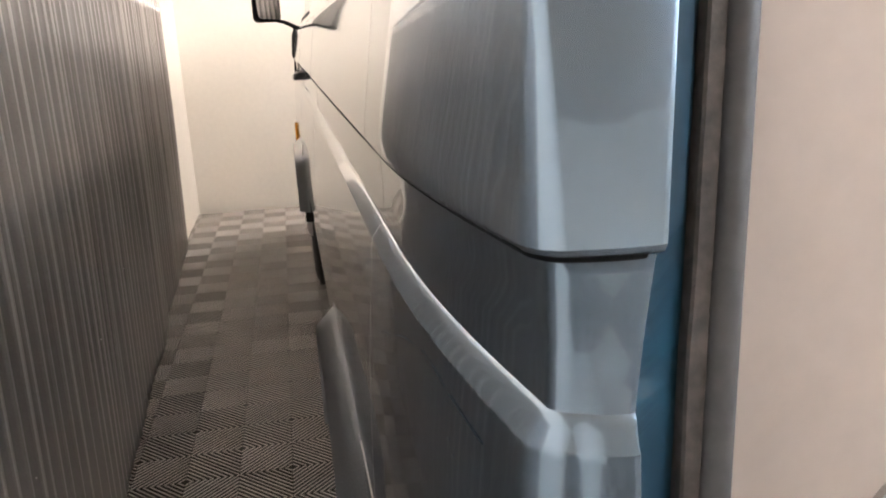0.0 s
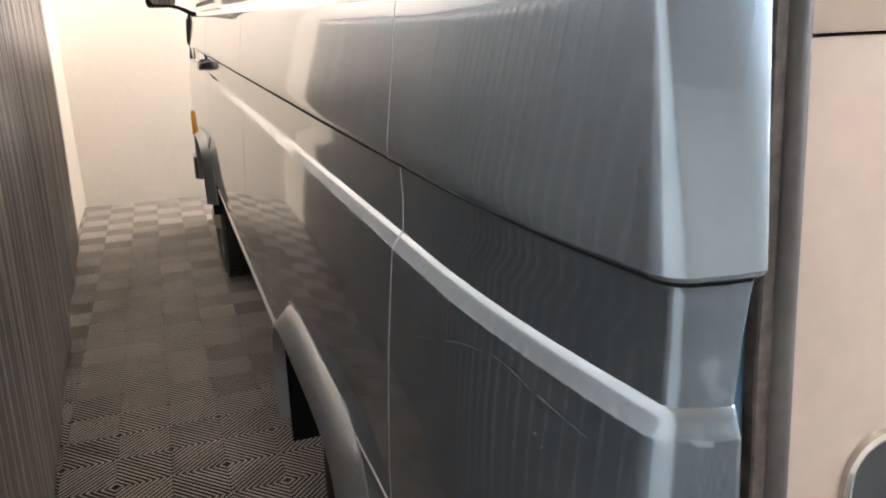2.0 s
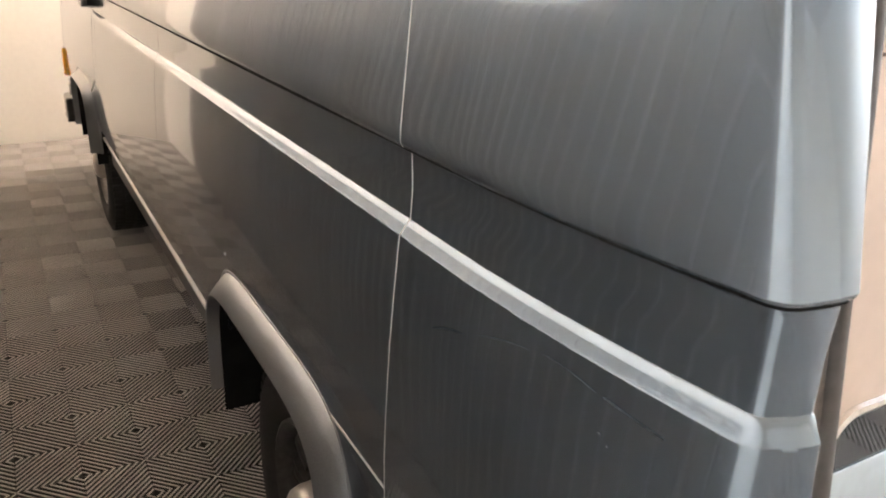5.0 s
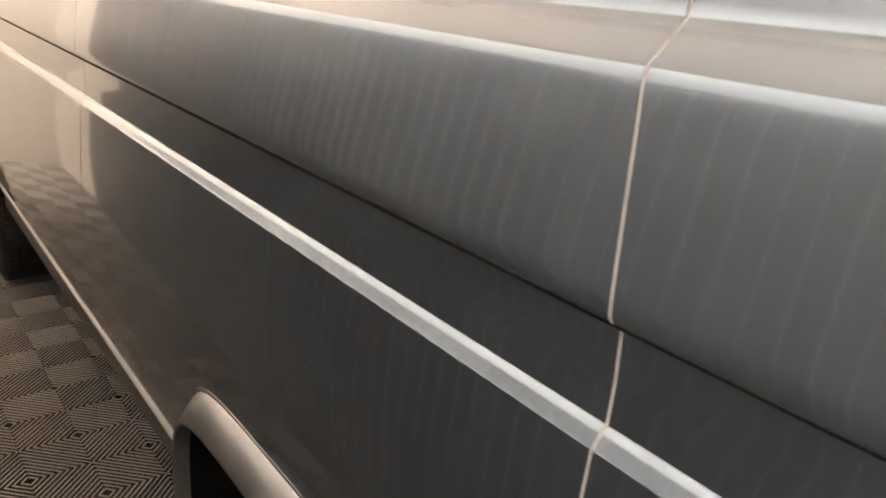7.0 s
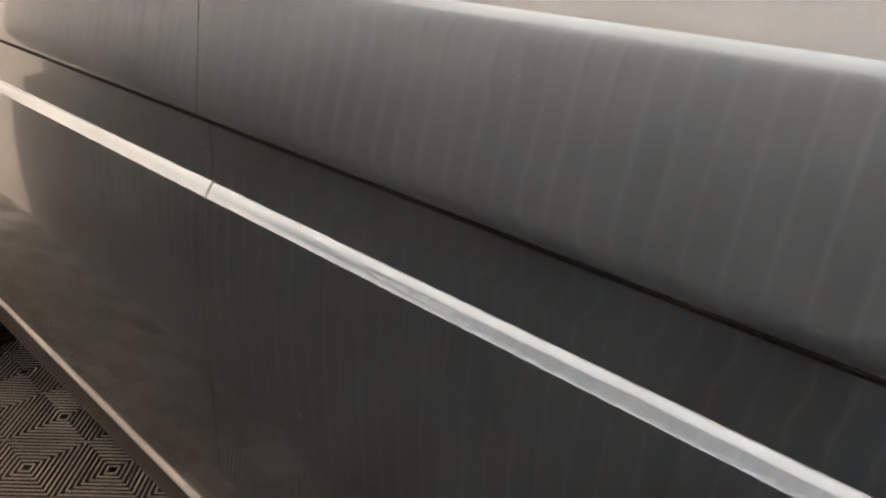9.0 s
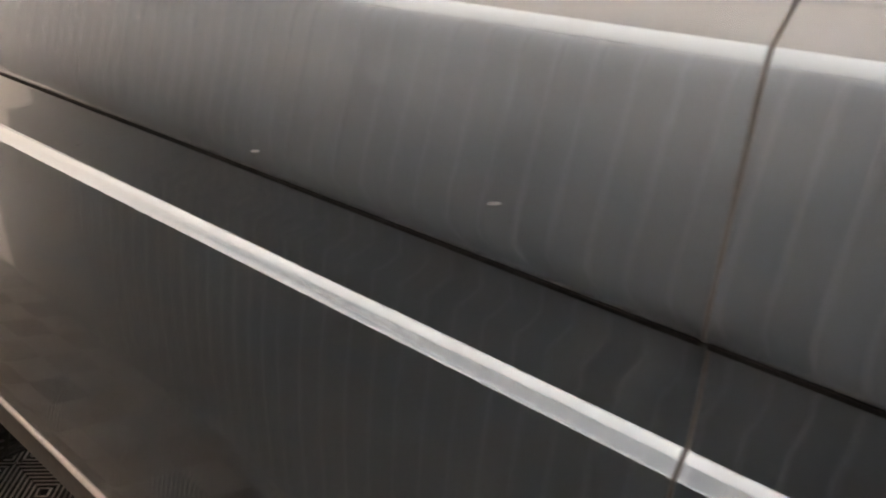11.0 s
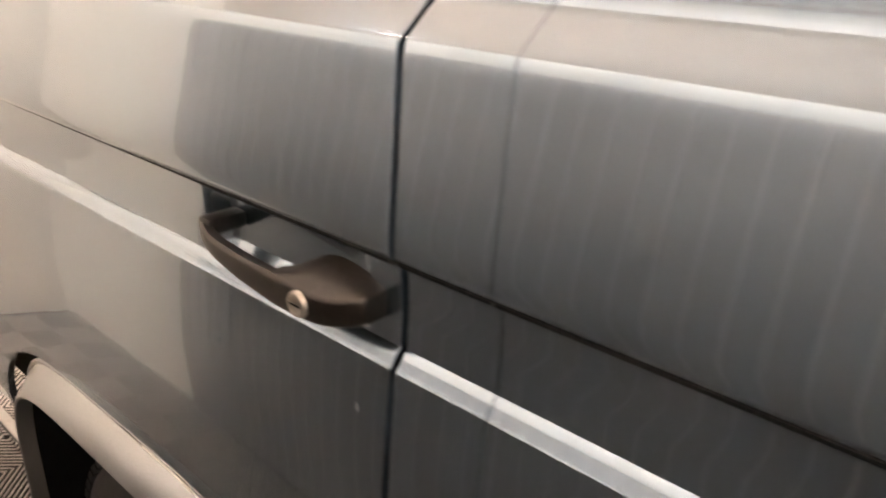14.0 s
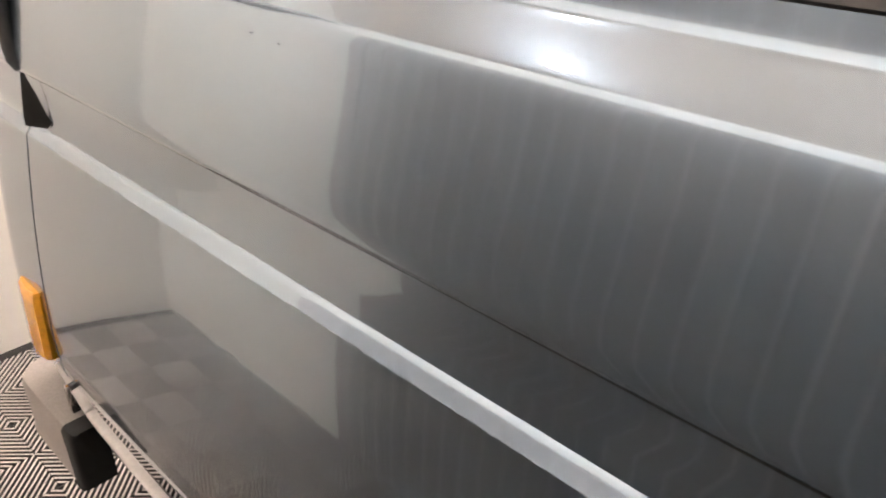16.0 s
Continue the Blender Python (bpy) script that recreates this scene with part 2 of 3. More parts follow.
def downlight(x, y, watts):
    lamp = thing("downlight", "small round recessed warm ceiling spotlight, lit", "spotlight", (x, y, RH), group="ceiling spotlights")
    ring = bmesh.new()
    rows = [[(r * math.cos(2 * math.pi * k / 32), r * math.sin(2 * math.pi * k / 32), z) for k in range(32)] for r, z in ((0.085, 0.0), (0.083, -0.008), (0.066, -0.010), (0.060, -0.002), (0.058, -0.001))]
    grid(ring, rows, close=True)
    part("ring", ring, LAMP_FRAME, lamp)
    lens = bmesh.new()
    bmesh.ops.create_circle(lens, cap_ends=True, segments=32, radius=0.058, matrix=Matrix.Translation((0, 0, -0.0015)))
    part("lens", lens, SPOT_LENS, lamp, smooth=0)
    data = bpy.data.lights.new("bulb", "AREA")
    data.shape, data.size, data.energy, data.color = "DISK", 0.11, watts, LAMP_WARM
    bulb = new("bulb", data)
    bulb.parent = lamp
    bulb.location = (0, 0, -0.012)


for x, y, watts in ((-0.16, 4.65, 1.3), (0.55, 5.15, 5)):
    downlight(x, y, watts)


# ---- the curtain beside the van ----
CURTAIN_TOP = 1.46


def smooth_step(a, b, v):
    t = max(0.0, min(1.0, (v - a) / (b - a)))
    return t * t * (3 - 2 * t)


def curtain():
    """Sawtooth pleats: each leaf turns a little towards the tail and ends in a narrow rolled crest."""
    bm = bmesh.new()
    pts, phase, y = [], 0.0, -0.15
    while y < 4.58:
        period = 0.062 + 0.012 * noise.noise((y * 1.3, 3.1, 0))
        u = phase - math.floor(phase)
        step = 0.0015 if u > 0.64 else 0.005
        back = max(0.0, y - 1.55)
        pts.append((y, -0.602 - 0.062 * back + 0.0008 * back**3, phase))
        phase += step / period
        y += step
    rows = []
    for k in range(27):
        z = 0.006 + (CURTAIN_TOP - 0.006) * k / 26
        full = 0.35 + 0.65 * max(0.0, min(1.0, (z - 0.05) / 0.75))
        row = []
        for y, base, ph in pts:
            u = ph - math.floor(ph)
            deep = 0.9 + 0.35 * noise.noise((math.floor(ph) * 3.7, 0.5, 0))
            leaf = u / 0.82 if u < 0.82 else 1 - smooth_step(0.84, 1.0, u)
            crest = math.exp(-(((u - 0.82) / 0.06) ** 2))
            wave = full * deep * (0.0190 * leaf + 0.0070 * crest)
            slow = 0.012 * noise.noise((y * 2.0, 0.35 * z, 1.0)) * (1.3 - 0.25 * z)
            hem = 0.010 * noise.noise((y * 9, 0, 2)) if k == 0 else 0
            row.append((base + wave + slow, y, max(0.001, z + hem)))
        rows.append(row)
    grid(bm, rows)
    ob = part("curtain", bm, CURTAIN, smooth=180)
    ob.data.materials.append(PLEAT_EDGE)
    # crest faces take the brighter colour that stands for caught light
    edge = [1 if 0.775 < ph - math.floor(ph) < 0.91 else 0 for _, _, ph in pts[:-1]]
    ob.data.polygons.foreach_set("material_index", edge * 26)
    sol = ob.modifiers.new("thickness", "SOLIDIFY")
    sol.thickness, sol.offset = 0.002, -1
    return tagged(ob, "dark taupe pleated curtain hanging to the floor beside the van", "curtain")


drape = curtain()
for x, y, z in ((-0.567, 1.61, 0.526), (-0.567, 1.05, 0.479), (-0.601, 2.10, 0.562), (-0.601, 2.117, 0.123), (-0.567, 0.62, 0.40)):
    fl = bmesh.new()
    bmesh.ops.create_icosphere(fl, subdivisions=1, radius=0.0022, matrix=Matrix.Translation((x, y, z)))
    part("lint", fl, LINT, drape, "white lint fleck", smooth=60)
rail = thing("curtain_rail", "slim white metal curtain rail with gliders above the curtain", "curtain rail", (0, 0, CURTAIN_TOP + 0.016))
track = bmesh.new()
tube(track, [(-0.59, -0.25, 0.0), (-0.59, 1.7, 0.0), (-0.628, 2.2, 0.0), (-0.658, 2.7, 0.0), (-0.687, 3.2, 0.0), (-0.71, 3.6, 0.0), (-0.75, 4.48, 0.0)], 0.012, 8)
part("track", track, LAMP_FRAME, rail)

# ---- the van ----
van = thing("van", "grey metallic panel van with recessed waist channel, tailgate open", "van")


SECTION = ((0.45, 0.035), (0.50, 0.010), (0.525, -0.002), (0.56, -0.0090), (0.60, -0.0130), (0.66, -0.0155), (0.75, -0.0160), (0.82, -0.0142), (0.90, -0.0100), (0.96, -0.0054), (Z_LB, 0.0), (Z_LB + 0.001, 0.0008), (Z_LT, 0.0098),
           (Z_LT + 0.002, 0.0124), (1.07, 0.0142), (Z_GU - 0.006, 0.0127), (Z_GU - 0.002, 0.0112), (Z_GU - 0.0008, 0.0055), (Z_GU + 0.001, 0.0024), (Z_GU + 0.004, 0.0005), (Z_GU + 0.008, 0.0), (Z_GU + 0.02, 0.001), (1.19, 0.0095),
           (Z_SH - 0.012, 0.0190), (Z_SH - 0.003, 0.0212), (Z_SH, 0.0224), (Z_SH + 0.002, 0.0244), (1.279, 0.0358), (1.290, 0.0500), (1.294, 0.0552), (1.297, 0.0580), (1.301, 0.0592), (1.317, 0.0615), (1.50, 0.088), (1.72, 0.125))
SEC_Z, SEC_X = zip(*SECTION)


def flank(z, y=1.0, dish=False):
    """Inset of the flank at a height; towards the tail the shoulder fades into a plain corner post."""
    d = float(np.interp(z, SEC_Z, SEC_X))
    if z > Z_SH - 0.004:
        plain = 0.021 + (z - Z_SH + 0.004) * 0.17
        k = smooth_step(0.13, 0.20, y - 0.25 * (z - Z_SH))
        d = d * k + plain * (1 - k)
    if z > Z_GU + 0.003:
        kt = smooth_step(0.0, 0.32, y)
        d = d * kt + (0.10 * (z - Z_GU)) * (1 - kt)
    if dish:
        ky = smooth_step(3.286, 3.268, y) * smooth_step(3.045, 3.075, y)
        d += 0.019 * ky * smooth_step(Z_LT + 0.0015, Z_LT + 0.012, z) * smooth_step(Z_GU - 0.004, Z_GU - 0.010, z)
    return d


Z_ROWS = [0.50, 0.512, 0.525, 0.54, 0.56, 0.60, 0.66, 0.7, 0.75, 0.8, 0.85, 0.9, 0.96, 1.005, Z_LB - 0.004, Z_LB, Z_LB + 0.001, Z_LB + 0.005, Z_LB + 0.009, Z_LT, Z_LT + 0.002, 1.042, 1.050, 1.06, 1.07, 1.085, 1.098, 1.102,
          Z_GU - 0.006, Z_GU - 0.002, Z_GU - 0.0008, Z_GU + 0.001, Z_GU + 0.004, Z_GU + 0.008, Z_GU + 0.02, 1.15, 1.19, 1.22, 1.245, Z_SH - 0.012, Z_SH - 0.008, Z_SH - 0.003, Z_SH, Z_SH + 0.002, Z_SH + 0.006, 1.279, 1.284, 1.290, 1.294, 1.297, 1.301, 1.306, 1.317, 1.33, 1.40, 1.50, 1.60, 1.72]


TAIL_DRAW = (-0.007, 0.0045, 0.031, 0.054)


def body_panel(name, path, zbot=lambda y: 0.50, flip=False, top=1.72, label="", lip=0.012, mat=None, lean=(0.0, 0.0), low_lean=(0.0, 0.0), dish=False):
    """A pressed panel: the flank's section swept along a plan path of (x, y, inward normal), with turned-in edges.
    lean: how far its two ends tip ahead from the waist to the shoulder, low_lean: from the waist down."""
    bm = bmesh.new()
    zr = [z for z in Z_ROWS if z <= top + 1e-6]
    rows = []
    n = len(path)
    for i, (px, py, nx, ny) in enumerate(path):
        zb = zbot(py)
        f = i / (n - 1)
        row = []
        for z in zr:
            if z < Z_LB - 0.005 and abs(zb - 0.5) > 0.0001:
                z = zb + (z - 0.5) * (Z_LB - 0.005 - zb) / (Z_LB - 0.005 - 0.5)
            d = flank(z, py, dish)
            tip = (lean[0] * (1 - f) + lean[1] * f) * max(0.0, min(2.0, (z - Z_GU) / (Z_SH - Z_GU)))
            tip += (low_lean[0] * (1 - f) + low_lean[1] * f) * max(0.0, Z_LB - z)
            slant = max(0.0, min(1.0, (px - 0.045) / 0.03)) if py < 0.016 else 0.0
            row.append((px + nx * d + slant * float(np.interp(z, (1.024, 1.108, 1.27, 1.45), TAIL_DRAW)), py + ny * d + tip - slant * float(np.interp(z, (1.02, 1.108), (0.005, 0.0))), z))
        lo = row[0]
        row = [(lo[0] + nx * lip, lo[1] + ny * lip, lo[2] + 0.003)] + row
        rows.append(row)

    def flange(row, tang, nx, ny):
        a = [(p[0] + nx * 0.002 + tang[0] * 0.0010, p[1] + ny * 0.002 + tang[1] * 0.0010, p[2]) for p in row]
        b = [(p[0] + nx * lip + tang[0] * 0.0010, p[1] + ny * lip + tang[1] * 0.0010, p[2]) for p in row]
        return a, b
    x0, y0, nx0, ny0 = path[0]
    x1, y1 = path[1][:2]
    l = math.hypot(x1 - x0, y1 - y0)
    a, b = flange(rows[0], ((x0 - x1) / l, (y0 - y1) / l), nx0, ny0)
    x2, y2, nx2, ny2 = path[-1]
    x3, y3 = path[-2][:2]
    l = math.hypot(x3 - x2, y3 - y2)
    c, d = flange(rows[-1], ((x2 - x3) / l, (y2 - y3) / l), nx2, ny2)
    rows = [b, a] + rows + [c, d]
    if flip:
        rows = [[(WIDTH - p[0], p[1], p[2]) for p in row] for row in rows]
    grid(bm, rows)
    return part(name, bm, mat or PAINT, van, label, smooth=27)


def straight(y0, y1, step=0.05, extra=()):
    n = max(2, int(abs(y1 - y0) / step))
    ys = sorted({round(y0 + (y1 - y0) * k / n, 5) for k in range(n + 1)} | {y for y in extra if y0 < y < y1})
    return [(0.0, y, 1.0, 0.0) for y in ys]


def arch(y, centre, half, top, power=2.6, base=0.28):
    u = abs(y - centre) / half
    return base + (top - base) * (1 - u**power) ** (1 / power) if u < 1 else None


GAP = 0.003


def taper(y):
    """How far the flank draws in towards the tail."""
    return 0.028 * max(0.0, (0.33 - y) / 0.33) ** 2


CR, CX = 0.024, taper(0.024)
tail = [(0.0805, 0.014, 0.0, 0.75), (0.0805, 0.001, 0.0, 0.75), (0.0797, -0.0025, 0.0, 0.75), (0.0765, -0.0035, 0.0, 0.75), (0.062, -0.0030, 0.04, 0.76), (CX + CR + 0.004, -0.0012, 0.10, 0.80)]
for k in range(9):
    a = radians(83 * k / 8)
    w = 0.8 + 0.2 * k / 8
    tail.append((CX + CR - CR * math.sin(a), CR - CR * math.cos(a), w * math.sin(a), w * math.cos(a)))
y = 0.034
while y < Y_Q - GAP / 2 - 0.01:
    slope = (taper(y + 0.001) - taper(y - 0.001)) / 0.002
    l = math.hypot(1, slope)
    tail.append((taper(y), y, 1 / l, -slope / l))
    y += 0.014
tail.append((0.0, Y_Q - GAP / 2, 1.0, 0.0))


def door_low(y):
    if y < 3.20:
        return 0.775 - (y - 3.02) * 0.36
    z = arch(y, 3.50, 0.40, 0.735, 4.0)
    return max(z or 0.0, 0.466)


for flip in (False, True):
    body_panel("rear_corner_panel", tail, flip=flip, lean=(0.034, 0.018))
    body_panel("side_panel", straight(Y_Q + GAP / 2, Y_M - GAP / 2, extra=(1.128, 1.132, 1.14, 1.15, 1.16, 1.17, 1.18, 1.19, 1.196, 1.20)), lambda y: 0.713 if y < 1.13 else max(0.50, arch(y, 0.872, 0.326, 0.68, 4.4) or 0.50), flip=flip, lean=(0.018, 0.004))
    body_panel("side_panel", straight(Y_M + GAP / 2, Y_B - GAP / 2), flip=flip, lean=(0.004, 0.006))
    body_panel("door_pillar_panel", straight(Y_B + GAP / 2, Y_D - 0.003, 0.02), flip=flip, lean=(0.006, 0.012))
    body_panel("front_door", straight(Y_D + 0.005, Y_DF, 0.0085), door_low, flip=flip, top=1.317, lean=(0.012, 0.02), low_lean=(0.0, 0.28), dish=True)
    nose = straight(Y_DF + 0.005, Y_NOSE - 0.12, 0.02)
    for k in range(1, 11):
        a = radians(90 * k / 10)
        nose.append((0.12 - 0.12 * math.cos(a), Y_NOSE - 0.12 + 0.12 * math.sin(a), math.cos(a), -math.sin(a)))
    nose.append((WIDTH / 2, Y_NOSE, 0.0, -1.0))
    body_panel("nose_panel", nose, flip=flip, top=1.317, low_lean=(0.28, 0.15))


def lower_panel(y0, y1, zlow, zhigh, flip):
    bm = bmesh.new()
    rows = []
    n = int((y1 - y0) / 0.012)
    for k in range(n + 1):
        y = y0 + (y1 - y0) * k / n
        a, b = zlow(y), zhigh(y)
        a = min(a, b - 0.002)
        row = [(flank(b) + 0.012, y, b - 0.001), (flank(b) + 0.001, y, b - 0.0008)] + [(flank(a + (b - a) * t), y, a + (b - a) * t) for t in (0.985, 0.8, 0.6, 0.4, 0.2, 0.0)] + [(flank(a) + 0.02, y, a)]
        if flip:
            row = [(WIDTH - p[0], p[1], p[2]) for p in row]
        rows.append(row)
    grid(bm, rows)
    return part("lower_panel", bm, PAINT, van, smooth=40)


for flip in (False, True):
    lower_panel(Y_Q + GAP / 2, 1.128, lambda y: max(0.50, (arch(y, 0.845, 0.345, 0.69, 4.0) or 0.5)), lambda y: 0.710, flip)
    lower_panel(Y_D - 0.002, 3.42, lambda y: max(0.50, (arch(y, 3.50, 0.335, 0.68, 4.0) or 0.5)), lambda y: door_low(y) - 0.004, flip)


def seam(y, lean0, z0, z1, width=0.0032, mat=SEAM):
    """Pale filler in an upright joint, following the section and the joint's lean."""
    bm = bmesh.new()
    rows = []
    for z in [q for q in Z_ROWS if z0 <= q <= z1]:
        tip = lean0 * max(0.0, min(2.0, (z - Z_GU) / (Z_SH - Z_GU)))
        x = flank(z, y)
        rows.append([(x + 0.003, y + tip - width / 2 - 0.001, z), (x + 0.0003, y + tip - width / 2, z), (x - 0.0002, y + tip, z), (x + 0.0003, y + tip + width / 2, z), (x + 0.003, y + tip + width / 2 + 0.001, z)])
    grid(bm, rows)
    return part("seam_filler", bm, mat, van, "pale filler in a panel joint", smooth=60)


seam(Y_Q, 0.018, 0.50, 1.60, 0.0027)
seam(Y_M, 0.004, 0.50, 1.60, 0.0024, JOINT)
seam(Y_B, 0.006, 0.50, 1.60, 0.0016, PAINT)
low_seam = bmesh.new()
grid(low_seam, [[(-0.011, y, 0.7085), (-0.0165, y, 0.7095), (-0.0170, y, 0.7115), (-0.0165, y, 0.7135), (-0.011, y, 0.7145)] for y in np.linspace(Y_Q, 1.128, 30)])
part("seam_filler", low_seam, SEAM, van)


def shade_strip(path):
    """Black strip that puts in the shade under the upper pressing's rolled lower edge, along a plan path of (x, y,
    inward normal).
    """
    bm = bmesh.new()
    rows = []
    for px, py, nx, ny in path:
        k = (1.0 - 0.75 * smooth_step(2.9, 3.9, py)) * (0.55 + 0.35 * smooth_step(0.2, 0.9, py))
        rows.append([(px + nx * (0.0030 + a + 0.004 * (1 - k)), py + ny * (0.0030 + a + 0.004 * (1 - k)), Z_GU + z * k) for a, z in ((0.0095, -0.0062), (0.0030, -0.0055), (-0.0012, -0.0028), (-0.0022, 0.0008), (0.0, 0.0024))])
    grid(bm, rows)
    part("joint_shade_strip", bm, DARK, van, "black strip standing in for shade under the upper pressing", smooth=60)


# added dark strip: the shade below the step, thinning out along the door
shade_strip(tail[3:])
for y0, y1 in ((Y_Q + 0.002, Y_M - 0.002), (Y_M + 0.002, Y_B - 0.002), (Y_B + 0.002, Y_D - 0.004), (Y_D + 0.006, Y_DF - 0.002)):
    shade_strip(straight(y0, y1, 0.06))


def sill_edge(line, x, size):
    """Rolled edge along the foot of the flank, through points (y, z), its highlight put into a pale colour."""
    bm = bmesh.new()
    ys, zs = zip(*line)
    rows = []
    for y in np.linspace(ys[0], ys[-1], 40):
        z = float(np.interp(y, ys, zs))
        rows.append([(x + a, y, z + size * b) for a, b in ((0.014, 1.3), (0.002, 1.1), (-0.0025, 0.5), (-0.0025, -0.4), (0.002, -1.0), (0.014, -1.1))])
    grid(bm, rows)
    part("sill_edge", bm, EDGE, van, "rolled sill edge, pale with the light it catches", smooth=60)


sill_edge([(1.215, 0.503), (2.2, 0.506), (3.13, 0.512)], 0.000, 0.0055)
sill_edge([(3.86, 0.452), (4.20, 0.462), (4.40, 0.482), (4.435, 0.491)], -0.008, 0.0045)
sill_edge([(y, door_low(y) - 0.0035) for y in np.linspace(3.012, 3.44, 30)], -0.0155, 0.0022)
sill_edge([(4.440, 0.493), (4.48, 0.515), (4.53, 0.548)], -0.008, 0.004)


def valance(y0, y1, z0, z1):
    """Plain grey face under the sill edge, drawn in towards its foot."""
    bm = bmesh.new()
    rows = []
    for y in np.linspace(y0, y1, 12):
        rows.append([(0.004, y, z1), (0.006, y, z1 - 0.02), (0.014, y, (z0 + z1) / 2), (0.028, y, z0 + 0.012), (0.038, y, z0 + 0.002), (0.055, y, z0)])
    grid(bm, rows)
    part("sill_valance", bm, VALANCE, van, "grey painted face below the sill edge", smooth=50)


valance(3.835, 4.425, 0.335, 0.452)


def flare(centre, flip):
    """Wheel arch trim: a moulded band that stands a little off the flank, with a dark liner behind it."""
    def sweep(section, name, mat, label, drop=0.0):
        bm = bmesh.new()
        rows = []
        n = 56
        for k in range(n + 1):
            a = math.pi * k / n
            c, s = math.cos(a), math.sin(a)
            p = 2 / 5.0
            row = [(x - 0.008, centre + h * abs(c) ** p * (1 if c > 0 else -1), 0.44 + (t - 0.44) * abs(s) ** p) for h, t, x in section]
            if flip:
                row = [(WIDTH - q[0], q[1], q[2]) for q in row]
            rows.append(row)
        if drop:
            rows = [[(q[0], q[1], q[2] - drop) for q in rows[0]]] + rows + [[(q[0], q[1], q[2] - drop) for q in rows[-1]]]
        grid(bm, rows)
        part(name, bm, mat, van, label, smooth=28)
    sweep([(0.347, 0.737, 0.004), (0.347, 0.737, -0.006), (0.345, 0.735, -0.009), (0.341, 0.731, -0.009), (0.340, 0.730, -0.0065), (0.338, 0.728, -0.011), (0.315, 0.700, -0.044), (0.312, 0.697, -0.0455), (0.309, 0.694, -0.044), (0.308, 0.692, -0.02)],
          "wheel_arch_trim", FLARE, "light grey moulded wheel arch trim")
    sweep([(0.308, 0.692, -0.02), (0.308, 0.690, 0.03), (0.325, 0.69, 0.26)], "wheel_arch_liner", DARK, "black wheel arch liner", 0.055)


def wheel(centre, flip):
    w = thing("wheel", "", "", (0.03 if centre < 2 else 0.005, bay(centre), 0.315))
    w.parent = van
    bm = bmesh.new()
    prof = [(0.02, 0.19), (0.004, 0.205), (-0.004, 0.235), (-0.006, 0.262), (0.0, 0.285), (0.012, 0.302), (0.03, 0.311), (0.06, 0.314), (0.11, 0.315), (0.16, 0.313), (0.185, 0.300), (0.2, 0.26), (0.19, 0.2)]
    lathe(bm, prof, 0, 0, 0, 72)
    part("tyre", bm, TYRE, w, "black tyre with blocky tread", smooth=60)
    tread = bmesh.new()
    for k in range(60):
        a = 2 * math.pi * k / 60
        for dx, sh in ((0.028, 0.0), (0.075, 0.5), (0.12, 0.0), (0.162, 0.5)):
            m = Matrix.Rotation(a + sh * 2 * math.pi / 60, 4, "X") @ Matrix.Translation((dx, 0, 0.313)) @ Matrix.Diagonal((0.034, 0.022, 0.012, 1))
            bmesh.ops.create_cube(tread, size=1, matrix=m)
    tr = part("tread", tread, TYRE, w, smooth=0)
    tr["kind"] = "stuff"
    rim = bmesh.new()
    lathe(rim, [(0.03, 0.192), (0.004, 0.190), (0.002, 0.184), (0.006, 0.178), (0.016, 0.172), (0.05, 0.168)], 0, 0, 0, 56)
    # rear wheels: the shade of the arch is put into a darker alloy
    alloy = DULL_ALLOY if centre > 2 else SHADED_ALLOY
    part("rim", rim, alloy, w, "dark metal wheel rim", smooth=40)
    disc = bmesh.new()
    lathe(disc, [(0.05, 0.170), (0.062, 0.166), (0.064, 0.10), (0.05, 0.09), (0.05, 0.0)], 0, 0, 0, 48)
    part("wheel_disc", disc, DARK, w, "dark wheel disc behind the spokes", smooth=40)
    for k in range(12):
        m = Matrix.Rotation(2 * math.pi * k / 12, 4, "X")
        sp = bmesh.new()
        grid(sp, [[m @ Vector((x, y * r, r)) for x, y, r in row] for row in (
            [(0.050, -0.13, 0.168), (0.034, -0.11, 0.166), (0.032, 0.0, 0.166), (0.034, 0.11, 0.166), (0.050, 0.13, 0.168)],
            [(0.050, -0.12, 0.135), (0.032, -0.09, 0.135), (0.029, 0.0, 0.135), (0.032, 0.09, 0.135), (0.050, 0.12, 0.135)],
            [(0.050, -0.13, 0.100), (0.034, -0.11, 0.100), (0.032, 0.0, 0.100), (0.034, 0.11, 0.100), (0.050, 0.13, 0.100)])])
        part("spoke", sp, alloy, w, smooth=50)
    cap = bmesh.new()
    lathe(cap, [(0.05, 0.072), (0.006, 0.070), (-0.012, 0.064), (-0.024, 0.050), (-0.029, 0.03), (-0.030, 0.002)], 0, 0, 0, 40)
    part("hub_cap", cap, SILVER, w, "domed silver hub cap", smooth=60)
    if flip:
        w.matrix_basis = Matrix.Translation((WIDTH - 0.03, bay(centre), 0.315)) @ Matrix.Rotation(math.pi, 4, "Z")
    return w


for flip in (False, True):
    for c in (REAR_AXLE, FRONT_AXLE):
        flare(c + (0.012 if c < 2 else 0.02), flip)
        wheel(c, flip)

# inner shell that closes the body behind its panels
core = bmesh.new()
box(core, (0.085, 0.16, 0.46), (WIDTH - 0.085, Y_NOSE - 0.10, 1.30))
part("inner_shell", core, DARK, van, smooth=0)
for x0, x1 in ((0.024, 0.2), (WIDTH - 0.2, WIDTH - 0.024)):
    part("sill", boxed((x0, 1.21, 0.385), (x1, 3.15, 0.515), 0.012), BUMPER_DARK, van)

